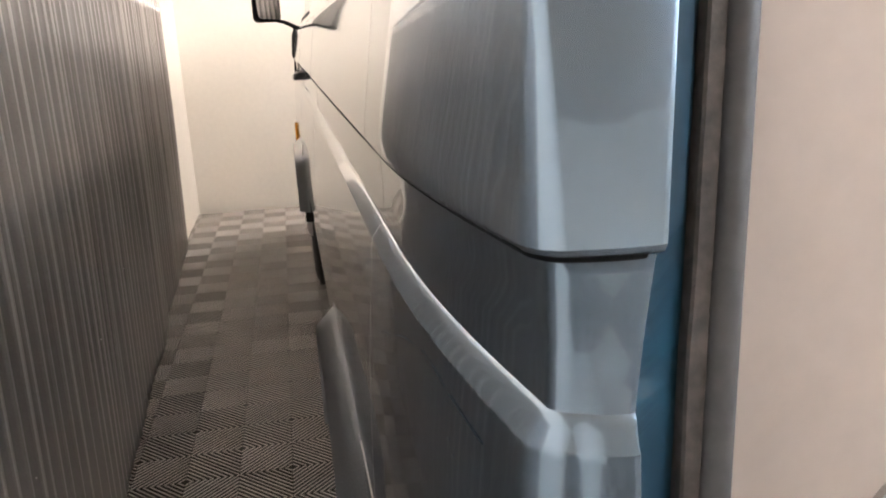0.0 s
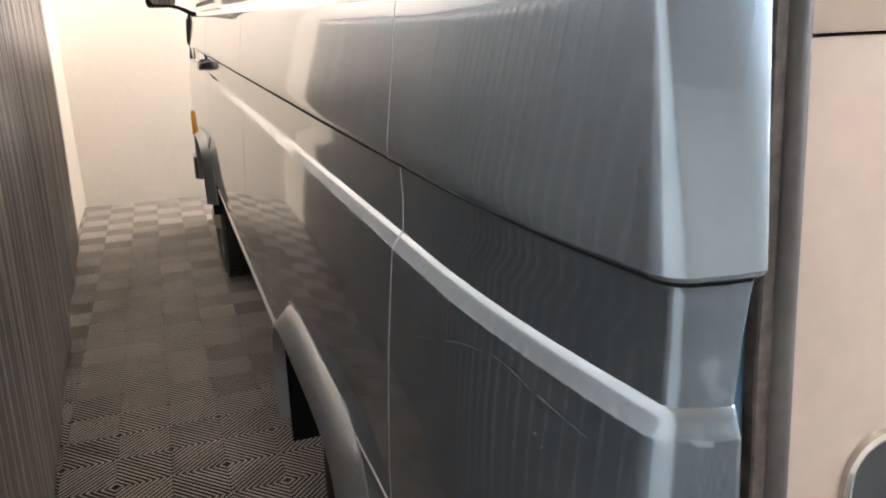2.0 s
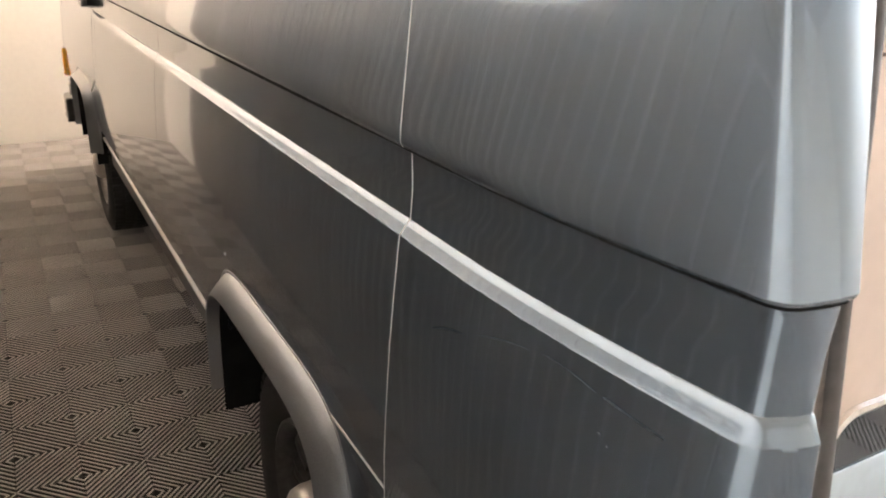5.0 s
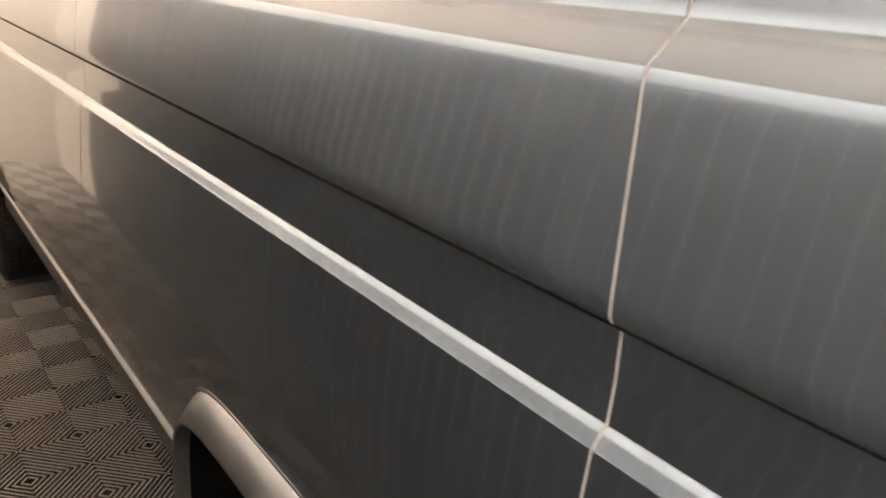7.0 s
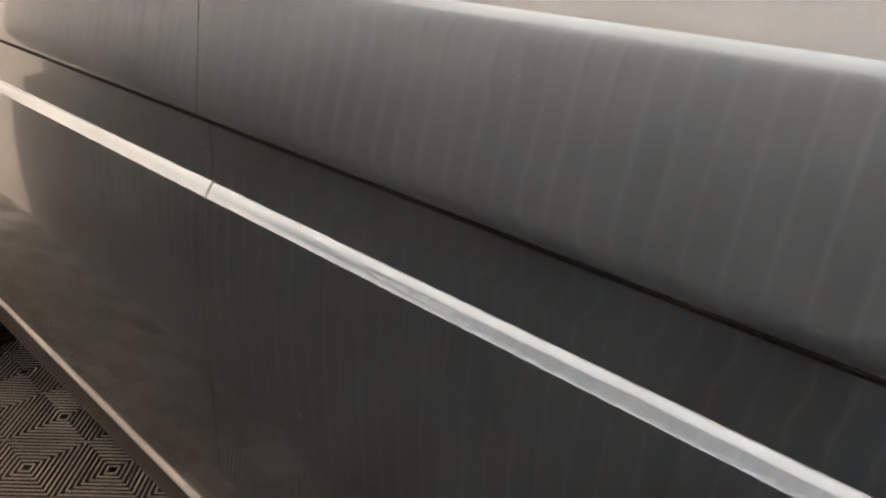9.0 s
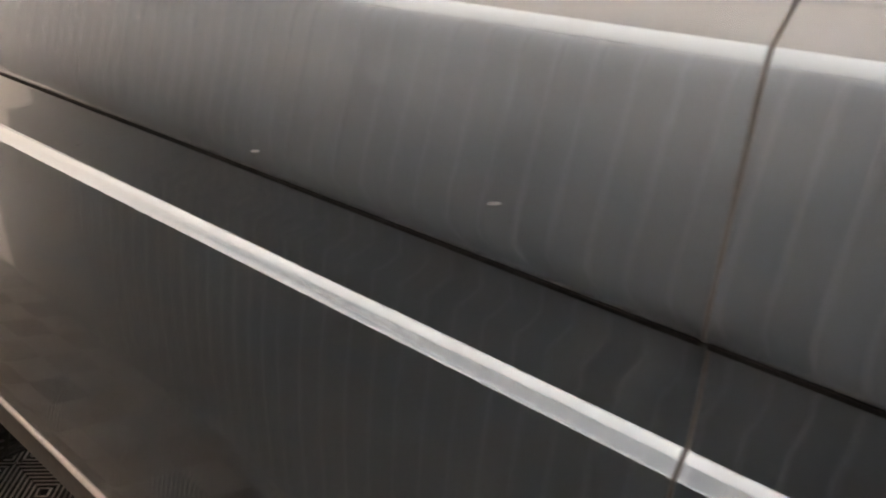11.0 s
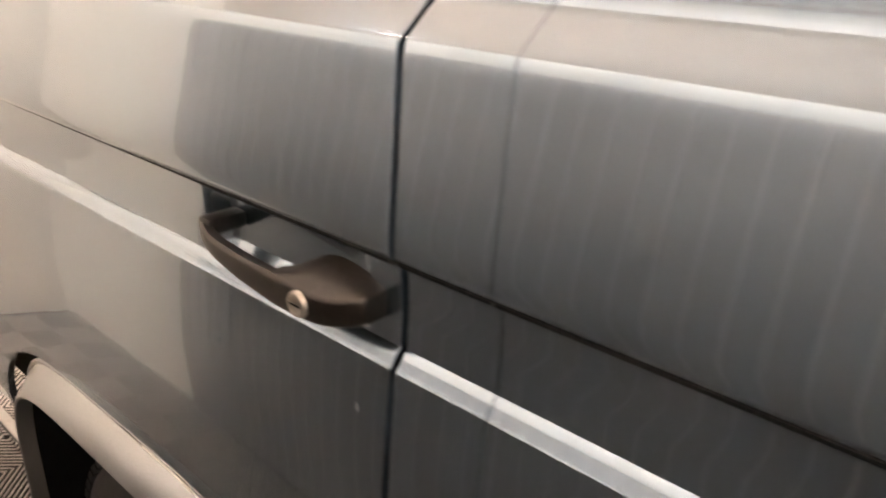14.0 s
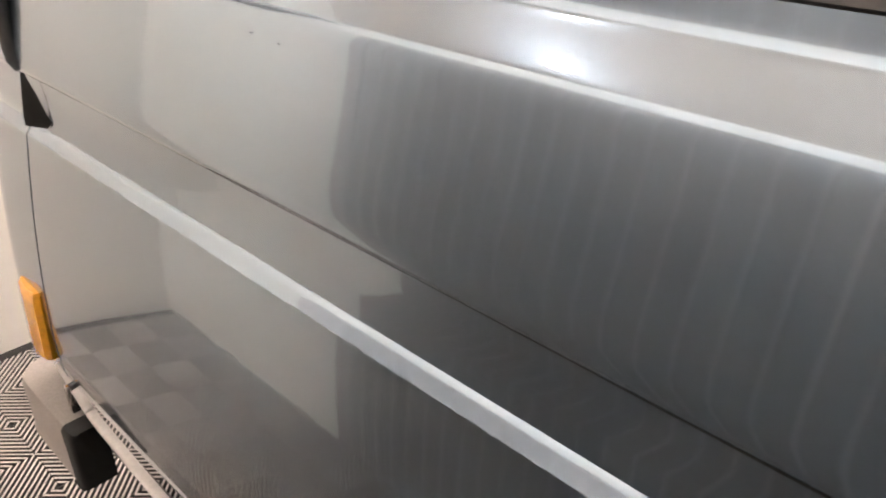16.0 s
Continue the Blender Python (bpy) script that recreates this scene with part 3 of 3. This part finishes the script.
# upper body: glazed or blind, roof
def upper(y0, y1, flip):
    bm = bmesh.new()
    prof = [(0.147, 1.722), (0.15, 1.735), (0.13, 1.75), (0.16, 1.77), (0.24, 1.84), (0.40, 1.90), (0.65, 1.935), (WIDTH / 2, 1.945)]
    rows = []
    for k in range(13):
        y = y0 + (y1 - y0) * k / 12
        rows.append([((WIDTH - x) if flip else x, y, z) for x, z in prof])
    grid(bm, rows)
    part("roof_half", bm, PAINT, van, smooth=35)


for flip in (False, True):
    upper(0.02, Y_NOSE - 0.12, flip)
part("windscreen", boxed((0.15, Y_NOSE - 0.13, 1.30), (WIDTH - 0.15, Y_NOSE - 0.115, 1.80), 0.004), GLASS, van)

# tail opening: blue jamb, seal and the cream cupboard behind
def tail_edge(z):
    """Plan point of the corner panel's free edge at a height: the tail rakes ahead and draws in above the waist."""
    return 0.0812 + float(np.interp(z, (1.024, 1.108, 1.27, 1.45), TAIL_DRAW)), 0.75 * flank(z, 0.0) + 0.001 + 0.218 * max(0.0, min(0.31, z - Z_GU))


def raked(x, y, z):
    """A point of the seal frame, which leans ahead and inward with height."""
    h = max(-0.10, min(0.47, z - 0.98))
    return x + 0.003 + 0.13 * h, y + 0.008 + 0.20 * h, z


jamb = bmesh.new()
rows = []
for z in Z_ROWS + [1.75]:
    ex, ey = tail_edge(z)
    rows.append([(ex, ey, z), (ex + 0.001, ey + 0.004, z), raked(0.1035, 0.020, z), raked(0.110, 0.028, z), raked(0.110, 0.15, z)])
grid(jamb, rows)
part("tail_jamb", jamb, JAMB, van, "dark teal painted door jamb")
strip = bmesh.new()
rows = []
for z in np.linspace(0.5, 1.75, 60):
    w = 0.0012 * noise.noise((0, 0, z * 14))
    rows.append([raked(x, y, z) for x, y in ((0.1050 + w, 0.030), (0.1050 + w, 0.013), (0.1065 + w, 0.0115), (0.1150, 0.0115), (0.1165, 0.013), (0.1165, 0.030))])
grid(strip, rows)
part("seal_strip", strip, SEALANT, van, "worn brown seal carrier strip")
seal = bmesh.new()
tube(seal, [raked(0.1250, 0.0165 + 0.0006 * noise.noise((0, 3, z * 9)), z) for z in np.linspace(0.5, 1.75, 40)], 0.0100, 16)
part("tail_seal", seal, TAIL_RUBBER, van, "grey-black rubber tailgate seal")
part("cupboard_front", boxed((0.118, 0.135, 0.46), (WIDTH - 0.12, 0.16, 1.2275), 0.0012), CREAM, van, "cream laminate cupboard front")
part("cupboard_upper_front", boxed((0.118, 0.133, 1.230), (WIDTH - 0.12, 0.16, 1.75), 0.0012), CREAM, van, "cream laminate upper cupboard front")
part("roof_lining", boxed((0.118, 0.02, 1.75), (WIDTH - 0.12, 0.2, 1.78), 0.004), DARK, van)


def rounded(cx, cz, w, h, r, y, n=8):
    out = []
    for sx, sz, a0 in ((1, 1, 0), (-1, 1, 90), (-1, -1, 180), (1, -1, 270)):
        for k in range(n + 1):
            a = radians(a0 + 90 * k / n)
            out.append((cx + sx * (w / 2 - r) + r * math.cos(a), y, cz + sz * (h / 2 - r) + r * math.sin(a)))
    return out


# chrome-rimmed recess let into the cupboard front
pull = bmesh.new()
PX, PZ, PW, PH = 0.415, 0.80, 0.17, 0.15
grid(pull, [rounded(PX, PZ, PW + 2 * o, PH + 2 * o, 0.035 + o, y) for o, y in ((0.010, 0.1345), (0.009, 0.129), (0.005, 0.1265), (0.001, 0.128), (0.0, 0.1345))], close=True)
rim = part("recess_rim", pull, CHROME, van, "chrome rim of a rounded recess")
dish_bm = bmesh.new()
vs = [dish_bm.verts.new(p) for p in rounded(PX, PZ, PW, PH, 0.035, 0.1338)]
dish_bm.faces.new(vs)
part("recess_glass", dish_bm, GLASS, rim, "dark glass in the recess", smooth=0)
bar = bmesh.new()
box(bar, (PX - PW / 2 + 0.006, 0.131, PZ - PH / 2 + 0.012), (PX + PW / 2 - 0.006, 0.1335, PZ + 0.008), 0.001)
part("recess_plate", bar, PALE_BLUE, rim, "pale blue grey plate")

# door handle of the front door
def door_handle():
    def sweep(stations, name, parent, label):
        bm = bmesh.new()
        rows = []
        for y, xo, zt, zb, xi, zi in stations:
            rows.append([(xo + 0.004, y, zb), (xo + 0.001, y, zb + 0.002), (xo, y, zb + 0.005), (xo, y, zt - 0.005), (xo + 0.001, y, zt - 0.002), (xo + 0.0035, y, zt), ((xo + xi) / 2, y, (zt + zi) / 2 - 0.0005), (xi, y, zi), (xi + 0.001, y, zi - 0.004), (xi, y, zb)])
        vs = grid(bm, rows, close=True)
        for e in (vs[0], vs[-1]):
            bm.faces.new(e)
        return part(name, bm, BRONZE_PLASTIC, parent, label, smooth=34)
    strap = []
    ys = (3.264, 3.258, 3.250, 3.235, 3.217, 3.180, 3.150, 3.128, 3.112)
    for y in np.linspace(ys[0], ys[-1], 26):
        f = lambda v: float(np.interp(-y, [-q for q in ys], v))
        xo = f((0.000, -0.008, -0.0135, -0.019, -0.022, -0.0245, -0.0255, -0.026, -0.026))
        zt = f((1.081, 1.0805, 1.0795, 1.077, 1.0755, 1.0740, 1.0735, 1.0735, 1.0735))
        zb = f((1.068, 1.066, 1.064, 1.060, 1.056, 1.050, 1.047, 1.045, 1.0445))
        strap.append((y, xo, zt, zb, xo + 0.0125, zt - 0.001))
    handle = sweep(strap, "door_handle", van, "worn brown-black plastic pull handle")
    housing = []
    ys = (3.132, 3.122, 3.108, 3.098, 3.085, 3.070, 3.055, 3.042, 3.032, 3.028)
    for y in np.linspace(ys[0], ys[-1], 27):
        f = lambda v: float(np.interp(-y, [-q for q in ys], v))
        housing.append((y, f((-0.0258, -0.026, -0.0262, -0.0264, -0.0266, -0.0264, -0.024, -0.019, -0.013, -0.009)), f((1.0735, 1.0735, 1.0735, 1.0735, 1.0735, 1.0738, 1.0745, 1.076, 1.078, 1.078)),
                        f((1.045, 1.0445, 1.0445, 1.0445, 1.0452, 1.0465, 1.0485, 1.051, 1.054, 1.056)), f((-0.006, 0.002, 0.010, 0.014, 0.016, 0.016, 0.016, 0.016, 0.015, 0.014)), f((1.0725, 1.0745, 1.082, 1.0875, 1.0895, 1.0890, 1.0870, 1.0845, 1.081, 1.079))))
    sweep(housing, "handle_housing", handle, "worn brown-black handle housing")
    part("handle_hook", boxed((-0.008, 3.243, 1.066), (0.034, 3.263, 1.0835), 0.004), BRONZE_PLASTIC, handle)
    lock = bmesh.new()
    rows = [[(-0.0255 + dx, 3.087 + r * math.cos(2 * math.pi * k / 28), 1.0600 + r * math.sin(2 * math.pi * k / 28)) for k in range(28)] for dx, r in ((0.006, 0.0115), (-0.003, 0.0115), (-0.0048, 0.0105), (-0.0052, 0.0085), (-0.0046, 0.0075))]
    vs = grid(lock, rows, close=True)
    lock.faces.new(vs[-1])
    lk = part("key_lock", lock, STEEL, handle, "round steel key lock", smooth=40)
    part("key_slot", boxed((-0.0308, 3.0805, 1.0591), (-0.0296, 3.0935, 1.0609)), DARK, lk, smooth=0)


door_handle()

# door glass, its rubber, and the front quarter
gl = bmesh.new()
grid(gl, [[(0.076, y, 1.335), (0.105, y - 0.01 * (y - 3), 1.52), (0.143, y - 0.06 * (y - 3), 1.72)] for y in np.linspace(Y_D + 0.05, Y_DF - 0.10, 8)])
part("door_glass", gl, GLASS, van, "dark door window glass")
rb = bmesh.new()
grid(rb, [[(0.066, y, 1.314), (0.061, y, 1.319), (0.065, y, 1.326), (0.067, y, 1.330), (0.064, y, 1.333), (0.068, y, 1.339), (0.080, y, 1.341)] for y in np.linspace(Y_D + 0.005, Y_DF + 0.02, 20)])
part("window_rubber", rb, RUBBER, van, "black window rubber")
for y0, y1 in ((Y_D + 0.005, Y_D + 0.06), (Y_DF - 0.12, Y_DF - 0.02)):
    fr = bmesh.new()
    grid(fr, [[(0.067, y, 1.318), (0.071, y, 1.340), (0.100, y - 0.01 * (y - 3), 1.52), (0.140, y - 0.06 * (y - 3), 1.72)] for y in (y0, (y0 + y1) / 2, y1)])
    part("window_frame", fr, PAINT, van)

# mirror
mirror = bmesh.new()
rows = []
for y, g in ((4.110, 0.94), (4.112, 1.0), (4.125, 1.0), (4.150, 0.97), (4.175, 0.86), (4.190, 0.62)):
    rows.append([(-0.128 + (p[0]) * g, y, 1.425 + p[2] * g) for p in rounded(0, 0, 0.150, 0.215, 0.028, 0)])
vs = grid(mirror, rows, close=True)
mirror.faces.new(vs[-1])
head = part("wing_mirror", mirror, BLACK_PLASTIC, van, "black plastic wing mirror", smooth=50)
mg = bmesh.new()
mg.faces.new([mg.verts.new((-0.128 + p[0] * 0.95, 4.134 - 0.22 * p[0] - 0.14 * p[2], 1.425 + p[2] * 0.95)) for p in rounded(0, 0, 0.150, 0.215, 0.028, 0)])
part("mirror_glass", mg, MIRROR, head, "mirror glass", smooth=0)
arm = bmesh.new()
tube(arm, [(-0.075, 4.145, 1.325), (-0.045, 4.145, 1.318), (-0.01, 4.15, 1.304), (0.02, 4.16, 1.287), (0.05, 4.17, 1.276)], [0.010, 0.010, 0.011, 0.012, 0.014], 12)
part("mirror_arm", arm, BLACK_PLASTIC, head, smooth=60)

# black corner piece ahead of the door's waist channel, and drip rubber above it
tri = bmesh.new()
grid(tri, [[(0.005, 4.322, 1.111), (0.003, 4.330, 1.111)], [(0.010, 4.310, 1.080), (0.000, 4.339, 1.080)], [(0.012, 4.292, 1.050), (-0.003, 4.346, 1.048)], [(0.010, 4.305, 1.040), (-0.002, 4.350, 1.036)]])
part("channel_end_cap", tri, DARK, van, "black plastic channel end piece")
post = bmesh.new()
tube(post, [(0.000, 4.326, 1.114), (-0.001, 4.332, 1.125), (0.000, 4.336, 1.14), (0.003, 4.336, 1.18), (0.009, 4.334, 1.25), (0.022, 4.33, 1.285)], [0.003, 0.007, 0.009, 0.010, 0.010, 0.009], 12)
part("pillar_rubber", post, RUBBER, van, "black rubber pillar strip")

# amber indicator at the nose's corner
ind = bmesh.new()
rows = []
for z, g in ((0.575, 0.55), (0.580, 0.92), (0.600, 1.0), (0.70, 1.0), (0.722, 0.9), (0.728, 0.55)):
    sh = 0.28 * (Z_LB - z) * 0.9
    rows.append([(-0.008 - 0.010 * g, 4.393 + sh, z), (-0.017 - 0.010 * g, 4.400 + sh, z), (-0.018 - 0.014 * g, 4.430 + sh, z), (-0.012 - 0.014 * g, 4.465 + sh, z), (0.006 - 0.012 * g, 4.500 + sh, z), (0.030, 4.495 + sh, z), (0.004, 4.41 + sh, z)])
vs = grid(ind, rows, close=True)
for e in (vs[0], vs[-1]):
    ind.faces.new(e)
part("indicator", ind, AMBER, van, "amber plastic corner indicator lens", smooth=40)

# front bumper with black end cap
def bumper(flip):
    def bar(pts, name, mat, z0, z1, d, label):
        bm = bmesh.new()
        rows = []
        for x, y, nx, ny in pts:
            r = [(x - nx * 0.004, y - ny * 0.004, z0), (x, y, z0 + 0.006), (x, y, z1 - 0.010), (x + nx * 0.005, y + ny * 0.005, z1 - 0.002), (x + nx * 0.012, y + ny * 0.012, z1), (x + nx * d, y + ny * d, z1), (x + nx * d, y + ny * d, z0)]
            rows.append([((WIDTH - p[0] - 0.012) if flip else p[0] + 0.012, p[1] + 0.040, p[2] - 0.030) for p in r])
        vs = grid(bm, rows, close=True)
        for e in (vs[0], vs[-1]):
            bm.faces.new(e)
        return part(name, bm, mat, van, label, smooth=40)
    side = [(-0.054, 4.442, 1.0, 0.0), (-0.055, 4.55, 1.0, 0.0), (-0.054, 4.62, 1.0, 0.0)]
    for k in range(1, 7):
        a = radians(90 * k / 6)
        side.append((0.016 - 0.07 * math.cos(a), 4.62 + 0.07 * math.sin(a), math.cos(a), -math.sin(a)))
    side.append((WIDTH / 2, 4.71, 0.0, -1.0))
    bar(side, "front_bumper", BUMPER, 0.362, 0.482, 0.064, "grey front bumper")
    bar([(-0.048, 4.404, 0.9, 0.0), (-0.054, 4.409, 0.97, 0.0), (-0.0565, 4.420, 1, 0.0), (-0.0565, 4.446, 1, 0.0)], "bumper_end_cap", BLACK_PLASTIC, 0.356, 0.4845, 0.058, "black plastic bumper end cap")


for flip in (False, True):
    bumper(flip)
brk = boxed((-0.018, 4.480, 0.470), (0.002, 4.492, 0.530), 0.003)
part("bumper_bracket", brk, CHROME, van, "bright metal bumper bracket")

# small paint chips and scratches on the flank
def chip(y, z, dy, dz, tilt=0.0):
    bm = bmesh.new()
    x = flank(z, y) + taper(y) - 0.0006
    c, s = math.cos(tilt), math.sin(tilt)
    bm.faces.new([bm.verts.new((x, y + a * c - b * s, z + a * s + b * c)) for a, b in ((-dy, 0), (-dy * 0.2, -dz), (dy, -dz * 0.3), (dy * 0.4, dz), (-dy * 0.5, dz * 0.8))])
    part("paint_chip", bm, FLECK, van, smooth=0)


for args in ((0.115, 0.972, 0.0022, 0.0009), (0.106, 0.966, 0.0012, 0.0012), (2.165, 1.131, 0.007, 0.0012, -0.3), (1.953, 1.152, 0.006, 0.0012, -0.35), (3.25, 0.955, 0.004, 0.0008, 0.1), (1.62, 0.83, 0.003, 0.001), (0.82, 0.90, 0.002, 0.002), (3.045, 0.972, 0.0018, 0.005), (2.70, 0.967, 0.002, 0.003, 0.6), (2.647, 1.016, 0.0035, 0.0007), (2.47, 1.055, 0.003, 0.0007), (3.806, 1.246, 0.004, 0.0007, -0.2), (3.77, 1.244, 0.0018, 0.0006)):
    chip(*args)


def scratch(points, width):
    """A faint scuffed line through points (y, z) on the flank."""
    bm = bmesh.new()
    rows = []
    for i, (y, z) in enumerate(points):
        w = width * (0.25 if i in (0, len(points) - 1) else 0.7 + 0.6 * noise.noise((y * 40, z * 30, 0)))
        x = flank(z, y) + taper(y) - 0.0005
        rows.append([(x, y, z - w), (x - 0.0001, y, z), (x, y, z + w)])
    grid(bm, rows)
    part("scratch", bm, SCUFF, van, smooth=60)


def line(y0, z0, y1, z1, sag=0.0, n=9):
    return [(y0 + (y1 - y0) * k / n, z0 + (z1 - z0) * k / n + sag * math.sin(math.pi * k / n)) for k in range(n + 1)]


scratch(line(0.345, 0.955, 0.29, 0.973, 0.002), 0.0008)
scratch(line(0.27, 0.981, 0.20, 1.000, 0.002), 0.0006)
scratch(line(0.182, 1.004, 0.125, 1.000, 0.002), 0.0007)
scratch(line(0.118, 1.000, 0.062, 0.996), 0.0012)
scratch(line(2.71, 0.93, 2.69, 0.90), 0.0006)

# small bracket at the foot of the rear wheel arch liner
part("liner_clip", boxed((0.060, 1.155, 0.385), (0.085, 1.185, 0.405), 0.004), CHROME, van, "small bright bracket on the arch liner")

# ---- floor tiles of diagonal ribs ----
Q = 0.1524


def rib_quad(bm, ox, oy, turn, q=Q):
    """One square of diagonal ribs."""
    pitch = q / 8
    g = 0.0006

    def line(u, z):
        pts = [(max(0, u), max(0, -u)), (min(q, q + u), min(q, q - u))]
        pts = [(min(max(a, g), q - g), min(max(b, g), q - g)) for a, b in pts]
        return [bm.verts.new((ox + ((q - a) if turn else a), oy + b, z)) for a, b in pts]
    for k in range(-7, 8):
        c = k * pitch
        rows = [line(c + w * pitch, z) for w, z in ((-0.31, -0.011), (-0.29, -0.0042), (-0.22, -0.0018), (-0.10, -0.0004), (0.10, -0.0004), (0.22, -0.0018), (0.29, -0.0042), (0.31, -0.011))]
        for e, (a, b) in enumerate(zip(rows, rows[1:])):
            # slot 1 colours the crown as lit, slot 0 the flanks as shaded
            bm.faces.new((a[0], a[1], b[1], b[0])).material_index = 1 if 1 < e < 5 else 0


bm = bmesh.new()
for i in range(2):
    for j in range(2):
        rib_quad(bm, i * Q, j * Q, (i + j) % 2)
for v in (0, 1):
    box(bm, (0, v * (2 * Q - 0.003), -0.014), (2 * Q, v * (2 * Q - 0.003) + 0.003, -0.004))
bmesh.ops.recalc_face_normals(bm, faces=bm.faces[:])
tile_mesh = bpy.data.meshes.new("tile")
bm.to_mesh(tile_mesh)
bm.free()
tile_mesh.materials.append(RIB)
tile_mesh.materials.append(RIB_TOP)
TX0, TY0 = 0.1533, 0.1181
spots = []
for i in range(-8, 20):
    for j in range(-16, 26):
        x, y = TX0 + i * 2 * Q, TY0 + j * 2 * Q
        if RL - 0.29 < x < RR and RB - 0.29 < y < RF:
            spots.append((x, y))
near = [s for s in spots if s[0] < 0.9 and s[1] > -0.6]
far = [s for s in spots if s not in near]
for x, y in near:
    t = new("tile", tile_mesh)
    t.parent = floor
    t.location = (x, y, 0)
co = np.empty(len(tile_mesh.vertices) * 3)
tile_mesh.vertices.foreach_get("co", co)
co = co.reshape(-1, 3)
faces = [tuple(p.vertices) for p in tile_mesh.polygons]
verts, polys = [], []
for x, y in far:
    base = len(verts)
    verts += [tuple(p) for p in co + (x, y, 0)]
    polys += [tuple(i + base for i in f) for f in faces]
me = bpy.data.meshes.new("tile_field")
me.from_pydata(verts, [], polys)
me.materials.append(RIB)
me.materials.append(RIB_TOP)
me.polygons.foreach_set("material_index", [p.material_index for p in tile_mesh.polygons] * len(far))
tf = new("tile_field", me)
tf.parent = floor
tf["kind"] = "stuff"
